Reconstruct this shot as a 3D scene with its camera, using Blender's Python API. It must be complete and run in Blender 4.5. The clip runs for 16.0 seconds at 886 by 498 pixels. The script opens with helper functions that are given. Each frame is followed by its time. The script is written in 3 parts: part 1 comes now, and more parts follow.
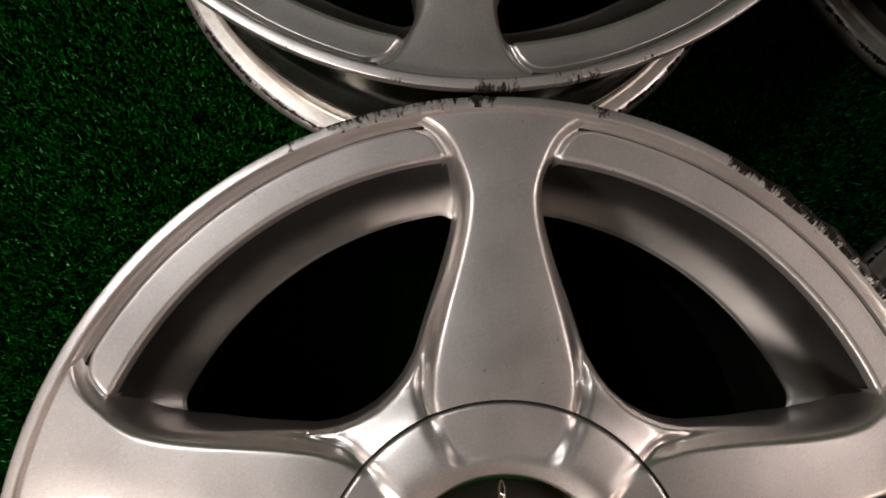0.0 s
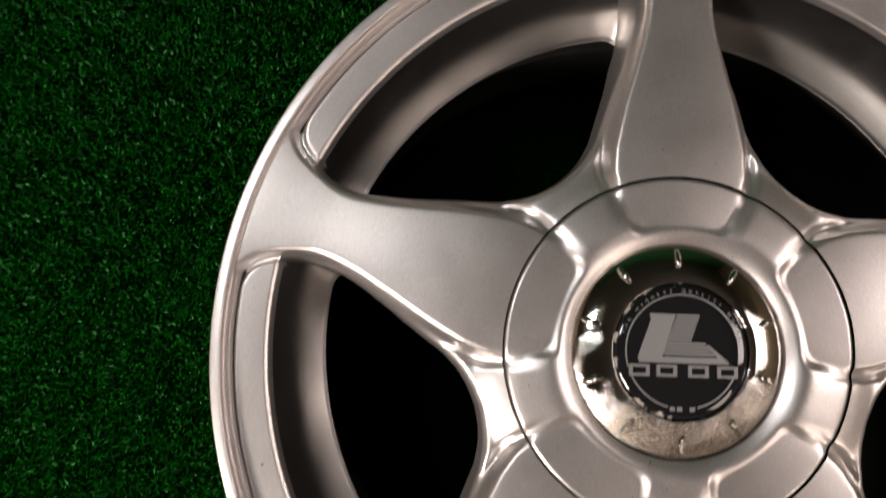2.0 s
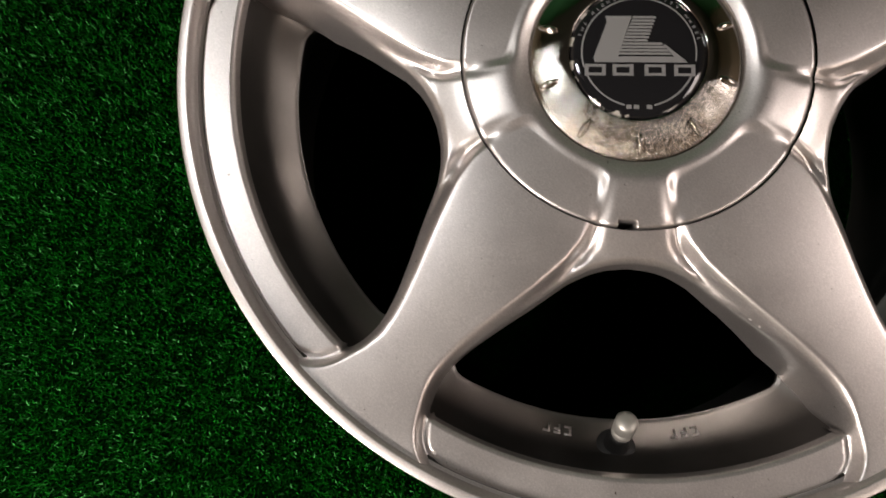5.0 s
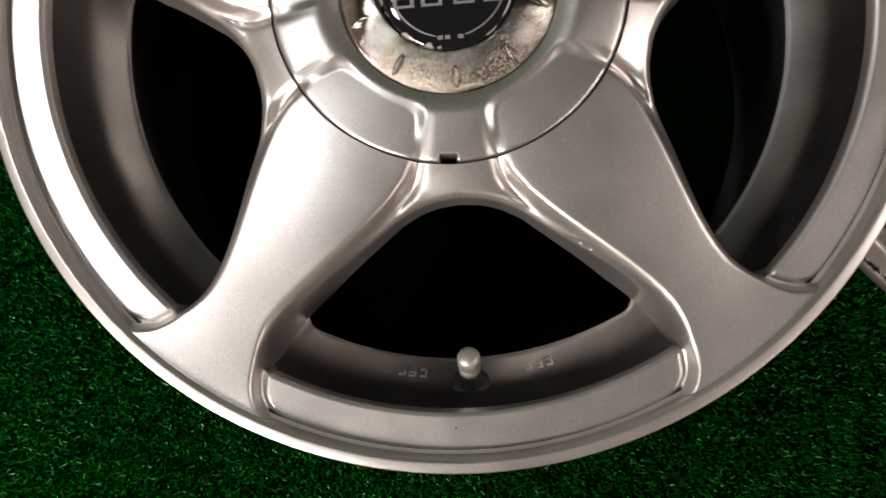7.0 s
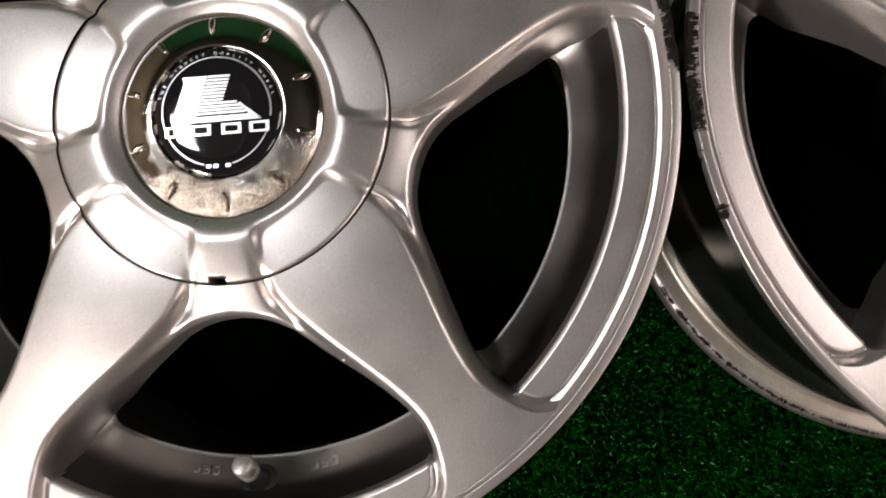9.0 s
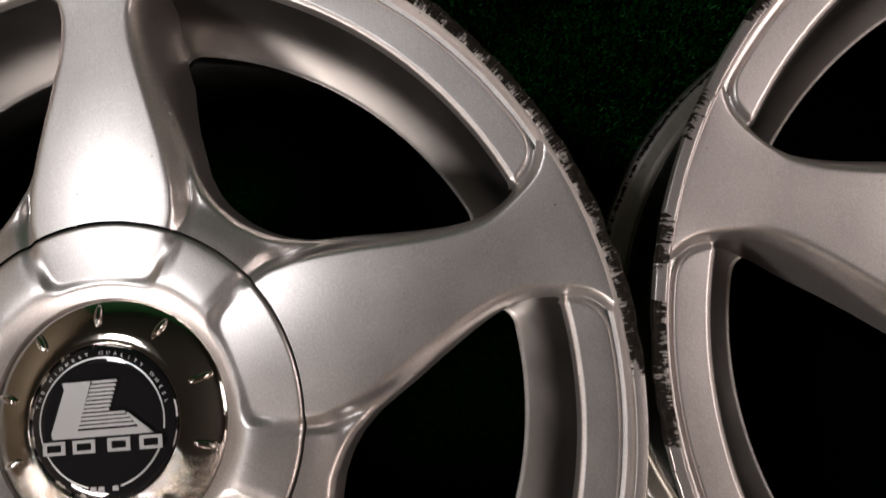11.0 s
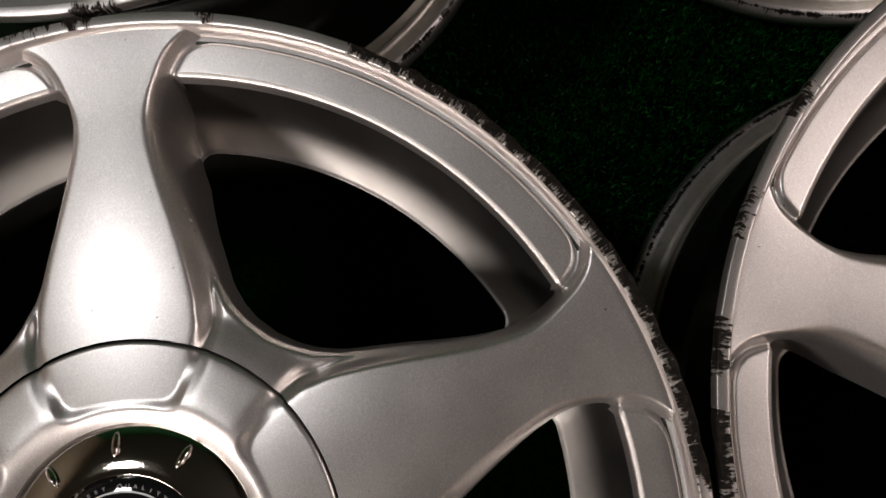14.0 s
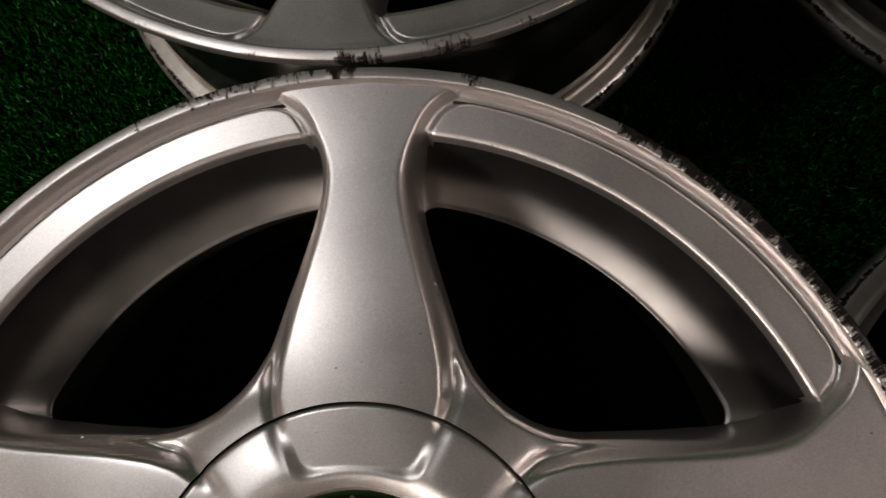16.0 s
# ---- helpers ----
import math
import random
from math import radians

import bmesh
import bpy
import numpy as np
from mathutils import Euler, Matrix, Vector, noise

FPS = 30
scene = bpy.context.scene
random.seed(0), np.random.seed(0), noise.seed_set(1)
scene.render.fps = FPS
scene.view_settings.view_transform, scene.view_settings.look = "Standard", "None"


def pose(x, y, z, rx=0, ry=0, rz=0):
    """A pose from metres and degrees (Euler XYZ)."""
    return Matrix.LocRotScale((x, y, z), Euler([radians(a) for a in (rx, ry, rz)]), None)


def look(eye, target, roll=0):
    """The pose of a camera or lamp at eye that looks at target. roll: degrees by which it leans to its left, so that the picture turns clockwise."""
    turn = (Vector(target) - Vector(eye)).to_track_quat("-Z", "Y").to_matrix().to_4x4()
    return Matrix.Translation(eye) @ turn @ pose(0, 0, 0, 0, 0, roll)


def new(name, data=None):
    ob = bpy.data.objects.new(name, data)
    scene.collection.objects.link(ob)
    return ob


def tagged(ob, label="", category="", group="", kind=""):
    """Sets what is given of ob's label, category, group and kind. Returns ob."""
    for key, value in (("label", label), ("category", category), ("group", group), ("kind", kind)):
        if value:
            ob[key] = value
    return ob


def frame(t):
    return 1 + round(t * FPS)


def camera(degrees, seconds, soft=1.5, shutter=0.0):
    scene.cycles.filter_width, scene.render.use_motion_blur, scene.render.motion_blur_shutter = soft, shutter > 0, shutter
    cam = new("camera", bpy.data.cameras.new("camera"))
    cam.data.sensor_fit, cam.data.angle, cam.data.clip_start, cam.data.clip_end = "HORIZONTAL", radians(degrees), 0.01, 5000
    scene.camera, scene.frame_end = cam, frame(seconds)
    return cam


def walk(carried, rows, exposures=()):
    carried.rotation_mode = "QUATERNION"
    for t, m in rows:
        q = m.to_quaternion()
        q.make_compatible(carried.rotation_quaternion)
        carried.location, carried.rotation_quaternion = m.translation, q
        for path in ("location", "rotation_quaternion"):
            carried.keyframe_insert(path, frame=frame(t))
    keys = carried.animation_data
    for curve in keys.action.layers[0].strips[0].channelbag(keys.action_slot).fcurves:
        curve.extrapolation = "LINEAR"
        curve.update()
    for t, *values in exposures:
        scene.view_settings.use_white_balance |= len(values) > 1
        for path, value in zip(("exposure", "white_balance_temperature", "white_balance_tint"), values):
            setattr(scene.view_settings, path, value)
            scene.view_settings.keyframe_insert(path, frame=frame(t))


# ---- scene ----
# Four silver alloy wheels lying face up on artificial turf, inside added walls.
FACE = 0.2035          # height of the front flange above the ground
RIM = 0.220            # outer radius of the flange

cam = camera(64.7, 16.0, soft=1.6, shutter=0.4)
ROWS = [
    (0.0, -0.0429, 0.1279, 0.3106, 4.05, -2.40, 1.00),
    (0.5, -0.0715, 0.1128, 0.3175, 4.60, -2.75, 0.67),
    (1.0, -0.0998, 0.0948, 0.3176, 5.09, -3.41, 1.02),
    (1.5, -0.1187, 0.0610, 0.3224, 5.65, -2.21, 1.92),
    (2.0, -0.1175, 0.0071, 0.3288, 5.90, -0.87, 3.42),
    (2.5, -0.1002, -0.0484, 0.3347, 7.93, 1.07, 5.31),
    (3.0, -0.1123, -0.0671, 0.3375, 8.93, 1.75, 5.61),
    (3.5, -0.1134, -0.0921, 0.3290, 9.04, 1.95, 4.62),
    (4.0, -0.1116, -0.1056, 0.3282, 8.76, 2.21, 4.01),
    (4.5, -0.0928, -0.1250, 0.3231, 8.00, 2.33, 3.66),
    (7.0, 0.0066, -0.1478, 0.3082, 4.58, 2.70, -2.41),
    (7.5, 0.0317, -0.1419, 0.3142, 4.43, -0.55, -4.26),
    (8.0, 0.0434, -0.1460, 0.3325, 4.56, -1.51, -6.44),
    (8.5, 0.0777, -0.1122, 0.3449, 2.93, -1.07, -4.91),
    (9.0, 0.1222, -0.0929, 0.3256, 3.72, 2.96, -2.33),
    (9.5, 0.1493, -0.0700, 0.3076, 5.80, 3.46, -1.81),
    (10.0, 0.1714, -0.0263, 0.2919, 4.51, 5.27, -1.88),
    (12.5, 0.1448, 0.0611, 0.2741, 7.11, 2.53, -6.36),
    (13.0, 0.1398, 0.0600, 0.2696, 8.18, 2.24, -5.92),
    (13.5, 0.1391, 0.0598, 0.2694, 8.56, 2.29, -5.86),
    (14.0, 0.1377, 0.0642, 0.2702, 8.65, 2.35, -5.61),
    (14.5, 0.1426, 0.0705, 0.2723, 8.20, 2.44, -5.88),
    (15.0, 0.1225, 0.0904, 0.2737, 8.15, 3.25, -3.88),
    (15.5, 0.0761, 0.1101, 0.2743, 7.24, 3.19, -0.83),
    (16.0, 0.0487, 0.0997, 0.2726, 9.22, 3.62, 1.17),
]
EXPOSURES = [(0.0, -0.13, 6500, 12), (3.0, 0.04, 6500, 12), (4.5, 0.00, 6500, 11), (7.0, 0.04, 6400, 9), (8.5, 0.19, 6300, 10), (9.5, -0.04, 6350, 12), (10.0, -0.08, 6350, 13), (12.5, -0.38, 6350, 12), (14.5, -0.44, 6350, 11), (15.3, -0.53, 6450, 12), (16.0, -0.72, 6500, 12)]
walk(cam, [(t, pose(x, y, z + FACE, rx, ry, rz)) for t, x, y, z, rx, ry, rz in ROWS], EXPOSURES)

# ---- light ----
world = bpy.data.worlds.new("room_air")
world.use_nodes = True
world.node_tree.nodes["Background"].inputs["Color"].default_value = (0.9, 0.95, 1.0, 1)
world.node_tree.nodes["Background"].inputs["Strength"].default_value = 0.001
scene.world = world


def area_lamp(name, at, aim, size, size_y, watts, colour, spread=180.0):
    data = bpy.data.lights.new(name, "AREA")
    data.shape, data.size, data.size_y, data.energy, data.color = "RECTANGLE", size, size_y, watts, colour
    data.spread = math.radians(spread)
    ob = new(name, data)
    ob.matrix_world = look(at, aim)
    return ob


TALL = 2.45
LAMP_WEST, FILL_EAST, FILL_SOUTH, UNSEEN_LAMP = (-1.06, 0.50, TALL), (2.02, 0.16, 1.80), (2.02, -1.25, 1.70), (-0.75, -0.72, 0.92)
area_lamp("ceiling_lamp_light", (LAMP_WEST[0], LAMP_WEST[1], TALL - 0.095), (LAMP_WEST[0], LAMP_WEST[1], 0), 0.27, 0.25, 15.0, (1.0, 0.99, 0.97))
# The next two lights are fill, added from the east and southeast.
area_lamp("added_fill_light", (FILL_EAST[0] - 0.075, FILL_EAST[1], FILL_EAST[2] - 0.04), (0.2, 0.1, 0.2), 0.70, 0.90, 19.0, (1.0, 0.87, 0.81))
area_lamp("added_fill_light", (FILL_SOUTH[0] - 0.075, FILL_SOUTH[1] + 0.03, FILL_SOUTH[2] - 0.04), (0.0, 0.0, 0.2), 0.70, 0.90, 12.5, (1.0, 0.82, 0.71))
# Unseen source, inferred from the lit turf and the glint in the chrome.
area_lamp("unseen_lamp_light", (UNSEEN_LAMP[0] + 0.04, UNSEEN_LAMP[1] + 0.03, UNSEEN_LAMP[2] - 0.04), (-0.55, -0.42, 0.0), 0.32, 0.28, 17.5, (1.0, 0.89, 0.81), 110.0)

# ---- materials ----


def material(name, base, rough=0.5, metal=0.0):
    m = bpy.data.materials.new(name)
    m.use_nodes = True
    b = m.node_tree.nodes["Principled BSDF"]
    b.inputs["Base Color"].default_value = (*base, 1)
    b.inputs["Roughness"].default_value = rough
    b.inputs["Metallic"].default_value = metal
    return m, m.node_tree.nodes, m.node_tree.links, b


def noise_node(n, l, scale, detail=4.0, rough=0.55, coord="Object"):
    tc = n.new("ShaderNodeTexCoord")
    t = n.new("ShaderNodeTexNoise")
    t.inputs["Scale"].default_value, t.inputs["Detail"].default_value, t.inputs["Roughness"].default_value = scale, detail, rough
    l.new(tc.outputs[coord], t.inputs["Vector"])
    return t


def ramp(n, l, source, stops):
    r = n.new("ShaderNodeValToRGB")
    while len(r.color_ramp.elements) < len(stops):
        r.color_ramp.elements.new(0.5)
    for e, (p, c) in zip(r.color_ramp.elements, stops):
        e.position, e.color = p, (*c, 1) if len(c) == 3 else c
    l.new(source, r.inputs["Fac"])
    return r


def grey(v):
    return (v, v, v)


def bump(n, l, source, b, strength, distance):
    k = n.new("ShaderNodeBump")
    k.inputs["Strength"].default_value, k.inputs["Distance"].default_value = strength, distance
    l.new(source, k.inputs["Height"])
    l.new(k.outputs["Normal"], b.inputs["Normal"])
    return k


def silver_paint(name, worn=False):
    """Silver metallic lacquer: fine flake, slight clouding, dust specks; with worn=True the kerb rash too."""
    m, n, l, b = material(name, (0.62, 0.61, 0.60), 0.36, 0.9)
    cloud = noise_node(n, l, 22.0, 7.0, 0.62)
    tone = ramp(n, l, cloud.outputs["Fac"], [(0.3, (0.60, 0.565, 0.55)), (0.7, (0.69, 0.655, 0.635))])
    flake = noise_node(n, l, 1500.0, 2.0, 0.6)
    fine = ramp(n, l, flake.outputs["Fac"], [(0.30, grey(0.84)), (0.52, grey(0.96)), (0.72, grey(1.12))])
    toned = n.new("ShaderNodeMix")
    toned.data_type, toned.blend_type = "RGBA", "MULTIPLY"
    toned.inputs["Factor"].default_value = 1.0
    l.new(tone.outputs["Color"], toned.inputs["A"])
    l.new(fine.outputs["Color"], toned.inputs["B"])
    gl = ramp(n, l, cloud.outputs["Fac"], [(0.25, grey(0.31)), (0.75, grey(0.38))])
    l.new(gl.outputs["Color"], b.inputs["Roughness"])
    speck = noise_node(n, l, 400.0, 2.0)
    dirt = ramp(n, l, speck.outputs["Fac"], [(0.745, grey(0.0)), (0.785, grey(1.0))])
    mix = n.new("ShaderNodeMix")
    mix.data_type = "RGBA"
    l.new(dirt.outputs["Color"], mix.inputs["Factor"])
    l.new(toned.outputs["Result"], mix.inputs["A"])
    mix.inputs["B"].default_value = (0.13, 0.11, 0.09, 1)
    l.new(mix.outputs["Result"], b.inputs["Base Color"])
    k = bump(n, l, flake.outputs["Fac"], b, 0.10, 0.0004)
    b.inputs["Coat Weight"].default_value = 0.12
    b.inputs["Coat Roughness"].default_value = 0.09
    if worn:
        a = n.new("ShaderNodeAttribute")
        a.attribute_name = "rash"
        scrape = noise_node(n, l, 1.0, 6.0, 0.7)
        place = n.new("ShaderNodeTexCoord")
        xyz = n.new("ShaderNodeSeparateXYZ")
        l.new(place.outputs["Object"], xyz.inputs["Vector"])
        turn = n.new("ShaderNodeMath")
        turn.operation = "ARCTAN2"
        l.new(xyz.outputs["Y"], turn.inputs[0])
        l.new(xyz.outputs["X"], turn.inputs[1])
        spread = n.new("ShaderNodeMath")
        spread.operation = "MULTIPLY"
        l.new(turn.outputs["Value"], spread.inputs[0])
        spread.inputs[1].default_value = 190.0
        reach = n.new("ShaderNodeVectorMath")
        reach.operation = "LENGTH"
        l.new(place.outputs["Object"], reach.inputs[0])
        deep = n.new("ShaderNodeMath")
        deep.operation = "MULTIPLY"
        l.new(reach.outputs["Value"], deep.inputs[0])
        deep.inputs[1].default_value = 110.0
        polar = n.new("ShaderNodeCombineXYZ")
        l.new(spread.outputs["Value"], polar.inputs["X"])
        l.new(deep.outputs["Value"], polar.inputs["Y"])
        l.new(polar.outputs["Vector"], scrape.inputs["Vector"])
        add = n.new("ShaderNodeMath")
        add.operation = "MULTIPLY_ADD"
        l.new(a.outputs["Fac"], add.inputs[0])
        add.inputs[1].default_value = 0.45
        patch = noise_node(n, l, 150.0, 4.0, 0.6)
        both = n.new("ShaderNodeMix")
        both.inputs[0].default_value = 0.5
        l.new(scrape.outputs["Fac"], both.inputs[2])
        l.new(patch.outputs["Fac"], both.inputs[3])
        l.new(both.outputs[0], add.inputs[2])
        cut = ramp(n, l, add.outputs["Value"], [(0.83, grey(0.0)), (0.87, grey(1.0))])
        bare = noise_node(n, l, 480.0, 3.0)
        under = ramp(n, l, bare.outputs["Fac"], [(0.42, (0.018, 0.015, 0.013)), (0.66, (0.04, 0.034, 0.028)), (0.78, (0.40, 0.38, 0.36))])
        wear = n.new("ShaderNodeMix")
        wear.data_type = "RGBA"
        l.new(cut.outputs["Color"], wear.inputs["Factor"])
        l.new(mix.outputs["Result"], wear.inputs["A"])
        l.new(under.outputs["Color"], wear.inputs["B"])
        l.new(wear.outputs["Result"], b.inputs["Base Color"])
        rough = n.new("ShaderNodeMix")
        l.new(cut.outputs["Color"], rough.inputs["Factor"])
        l.new(gl.outputs["Color"], rough.inputs[2])
        rough.inputs[3].default_value = 0.8
        l.new(rough.outputs[0], b.inputs["Roughness"])
        k2 = n.new("ShaderNodeBump")
        k2.invert = True
        k2.inputs["Strength"].default_value, k2.inputs["Distance"].default_value = 0.7, 0.001
        l.new(cut.outputs["Color"], k2.inputs["Height"])
        l.new(k.outputs["Normal"], k2.inputs["Normal"])
        l.new(k2.outputs["Normal"], b.inputs["Normal"])
    return m


SILVER = silver_paint("silver_lacquer")
WORN = silver_paint("kerbed_silver_lacquer", True)

# Silver darkened: the dimness of the barrel recess is put into its colour.
BARREL, an, al, ab = material("shaded_silver_barrel", (0.52, 0.50, 0.48), 0.36, 1.0)
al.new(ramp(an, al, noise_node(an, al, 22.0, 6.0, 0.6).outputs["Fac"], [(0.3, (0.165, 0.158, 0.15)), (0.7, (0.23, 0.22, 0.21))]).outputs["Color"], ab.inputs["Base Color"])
al.new(ramp(an, al, noise_node(an, al, 60.0, 4.0).outputs["Fac"], [(0.3, grey(0.36)), (0.7, grey(0.42))]).outputs["Color"], ab.inputs["Roughness"])
bump(an, al, noise_node(an, al, 900.0, 2.0).outputs["Fac"], ab, 0.08, 0.0005)

# Silver darkened: the dark turf it mirrors is put into the bed's colour.
BED, dn, dl, db = material("darkened_tyre_bed", (0.22, 0.22, 0.215), 0.24, 1.0)
dl.new(ramp(dn, dl, noise_node(dn, dl, 30.0, 6.0).outputs["Fac"], [(0.3, (0.17, 0.175, 0.165)), (0.7, (0.25, 0.255, 0.245))]).outputs["Color"], db.inputs["Base Color"])
bump(dn, dl, noise_node(dn, dl, 400.0, 3.0).outputs["Fac"], db, 0.06, 0.0006)

FLANGE, fn, fl, fb = material("oxidised_flange", (0.55, 0.51, 0.45), 0.36, 0.75)
fl.new(ramp(fn, fl, noise_node(fn, fl, 45.0, 7.0, 0.7).outputs["Fac"], [(0.24, (0.22, 0.19, 0.16)), (0.36, (0.46, 0.42, 0.37)), (0.62, (0.60, 0.56, 0.50)), (0.80, (0.36, 0.31, 0.26))]).outputs["Color"], fb.inputs["Base Color"])
bump(fn, fl, noise_node(fn, fl, 500.0, 3.0).outputs["Fac"], fb, 0.2, 0.0006)

CHROME, cn, cl, cb = material("pitted_chrome", (0.62, 0.60, 0.57), 0.07, 1.0)
pit = noise_node(cn, cl, 760.0, 4.0, 0.6)
spread = noise_node(cn, cl, 38.0, 2.0)
pm = cn.new("ShaderNodeMath")
pm.operation = "MULTIPLY"
cl.new(pit.outputs["Fac"], pm.inputs[0])
ctc, cxyz = cn.new("ShaderNodeTexCoord"), cn.new("ShaderNodeSeparateXYZ")
cl.new(ctc.outputs["Object"], cxyz.inputs["Vector"])
side = cn.new("ShaderNodeMath")
side.operation = "MULTIPLY_ADD"
cl.new(cxyz.outputs["X"], side.inputs[0])
side.inputs[1].default_value = -9.0
cl.new(spread.outputs["Fac"], side.inputs[2])
sp = ramp(cn, cl, side.outputs["Value"], [(0.48, grey(0.05)), (0.80, grey(1.0))])
cl.new(sp.outputs["Color"], pm.inputs[1])
bump(cn, cl, pm.outputs["Value"], cb, 0.75, 0.0008)
rust = ramp(cn, cl, pm.outputs["Value"], [(0.20, (0.50, 0.475, 0.44)), (0.48, (0.29, 0.265, 0.23)), (0.68, (0.10, 0.07, 0.045))])
cl.new(rust.outputs["Color"], cb.inputs["Base Color"])
cr = ramp(cn, cl, pm.outputs["Value"], [(0.1, grey(0.06)), (0.6, grey(0.16))])
cl.new(cr.outputs["Color"], cb.inputs["Roughness"])

BADGE, bn, bl, bb = material("black_badge_gloss", (0.008, 0.008, 0.009), 0.03)
bb.inputs["Specular IOR Level"].default_value = 0.6
bs = noise_node(bn, bl, 90.0, 3.0)
bl.new(ramp(bn, bl, bs.outputs["Fac"], [(0.3, grey(0.02)), (0.8, grey(0.05))]).outputs["Color"], bb.inputs["Roughness"])
btc, reach_b = bn.new("ShaderNodeTexCoord"), bn.new("ShaderNodeVectorMath")
reach_b.operation = "LENGTH"
bl.new(btc.outputs["Object"], reach_b.inputs[0])
edge_b = bn.new("ShaderNodeMapRange")
edge_b.inputs["From Min"].default_value, edge_b.inputs["From Max"].default_value = 0.0272, 0.0310
edge_b.inputs["To Max"].default_value = 0.30
bl.new(reach_b.outputs["Value"], edge_b.inputs["Value"])
crust = bn.new("ShaderNodeMath")
bsx = bn.new("ShaderNodeSeparateXYZ")
bl.new(btc.outputs["Object"], bsx.inputs["Vector"])
sw = bn.new("ShaderNodeMath")
sw.operation = "SUBTRACT"
bl.new(bsx.outputs["Y"], sw.inputs[0])
bl.new(bsx.outputs["X"], sw.inputs[1])
lean_b = bn.new("ShaderNodeMath")
lean_b.operation = "MULTIPLY_ADD"
lean_b.inputs[1].default_value = 2.6
bl.new(sw.outputs["Value"], lean_b.inputs[0])
bl.new(edge_b.outputs["Result"], lean_b.inputs[2])
bl.new(lean_b.outputs["Value"], crust.inputs[0])
bl.new(noise_node(bn, bl, 170.0, 3.0, 0.5).outputs["Fac"], crust.inputs[1])
bl.new(ramp(bn, bl, crust.outputs["Value"], [(0.92, (0.008, 0.008, 0.009)), (0.97, (0.36, 0.34, 0.30))]).outputs["Color"], bb.inputs["Base Color"])
PRINT, pn, pl, pb = material("silver_print", (0.52, 0.52, 0.52), 0.30, 0.75)
bump(pn, pl, noise_node(pn, pl, 900.0, 2.0).outputs["Fac"], pb, 0.1, 0.0003)
RUBBER, rn, rl, rb = material("black_rubber", (0.02, 0.02, 0.02), 0.6)
bump(rn, rl, noise_node(rn, rl, 700.0).outputs["Fac"], rb, 0.3, 0.0005)
STEEL, sn, sl, sb = material("grey_valve_cap", (0.42, 0.41, 0.38), 0.42, 0.7)
bump(sn, sl, noise_node(sn, sl, 600.0).outputs["Fac"], sb, 0.25, 0.0004)
HUBMETAL, hn, hl, hb = material("raw_cast_hub", (0.10, 0.10, 0.10), 0.6, 0.6)
bump(hn, hl, noise_node(hn, hl, 300.0).outputs["Fac"], hb, 0.4, 0.001)

# Near-black backing: the shade inside the wheels is put into its colour.
TURF, tn, tl, tb = material("shade_dark_turf_backing", (0.004, 0.02, 0.006), 0.9)
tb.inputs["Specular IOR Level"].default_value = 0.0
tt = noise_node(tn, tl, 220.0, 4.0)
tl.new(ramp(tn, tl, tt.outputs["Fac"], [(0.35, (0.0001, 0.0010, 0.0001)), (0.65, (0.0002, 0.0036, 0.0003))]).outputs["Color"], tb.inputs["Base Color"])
bump(tn, tl, tt.outputs["Fac"], tb, 0.8, 0.004)

BLADE, gn, gl_, gb = material("turf_blade", (0.006, 0.05, 0.012), 0.5)
isl = gn.new("ShaderNodeNewGeometry")
gl_.new(ramp(gn, gl_, isl.outputs["Random Per Island"], [(0.0, (0.0004, 0.018, 0.0008)), (0.6, (0.0012, 0.046, 0.0018)), (0.93, (0.003, 0.078, 0.005)), (1.0, (0.06, 0.24, 0.07))]).outputs["Color"], gb.inputs["Base Color"])
gb.inputs["Specular IOR Level"].default_value = 0.05

# Warm tone of the unseen walls, added for brown reflections in the chrome.
WALL, wn, wl, wb = material("plain_plaster", (0.05, 0.047, 0.044), 0.9)
bump(wn, wl, noise_node(wn, wl, 60.0).outputs["Fac"], wb, 0.2, 0.002)
wl.new(ramp(wn, wl, noise_node(wn, wl, 1.7).outputs["Fac"], [(0.3, (0.44, 0.34, 0.24)), (0.7, (0.52, 0.41, 0.29))]).outputs["Color"], wb.inputs["Base Color"])
# Colour of an unseen wall, added to give the metal green reflections.
GREEN, vn, vl, vb = material("green_reflection_wall", (0.035, 0.17, 0.055), 0.8)
vl.new(ramp(vn, vl, noise_node(vn, vl, 2.5).outputs["Fac"], [(0.3, (0.028, 0.15, 0.045)), (0.7, (0.042, 0.20, 0.065))]).outputs["Color"], vb.inputs["Base Color"])
bump(vn, vl, noise_node(vn, vl, 90.0).outputs["Fac"], vb, 0.4, 0.003)
CEIL, en, el, eb = material("grey_ceiling", (0.22, 0.21, 0.20), 0.9)
bump(en, el, noise_node(en, el, 80.0).outputs["Fac"], eb, 0.2, 0.002)
LAMPWHITE, _, _, lw = material("lamp_housing", (0.8, 0.8, 0.78), 0.4)

# ---- mesh helpers ----


def part(name, bm, mat, parent=None, label="", smooth=True):
    me = bpy.data.meshes.new(name)
    bm.to_mesh(me)
    bm.free()
    return part_mesh(name, me, mat, parent, label, smooth)


def part_mesh(name, me, mat, parent=None, label="", smooth=True):
    me.materials.append(mat)
    if smooth:
        me.polygons.foreach_set("use_smooth", [True] * len(me.polygons))
    ob = new(name, me)
    ob.parent = parent
    if label:
        tagged(ob, label)
    return ob


def box(bm, lo, hi):
    v = bmesh.ops.create_cube(bm, size=1.0)["verts"]
    for p in v:
        p.co = Vector([lo[i] + (p.co[i] + 0.5) * (hi[i] - lo[i]) for i in range(3)])
    return v


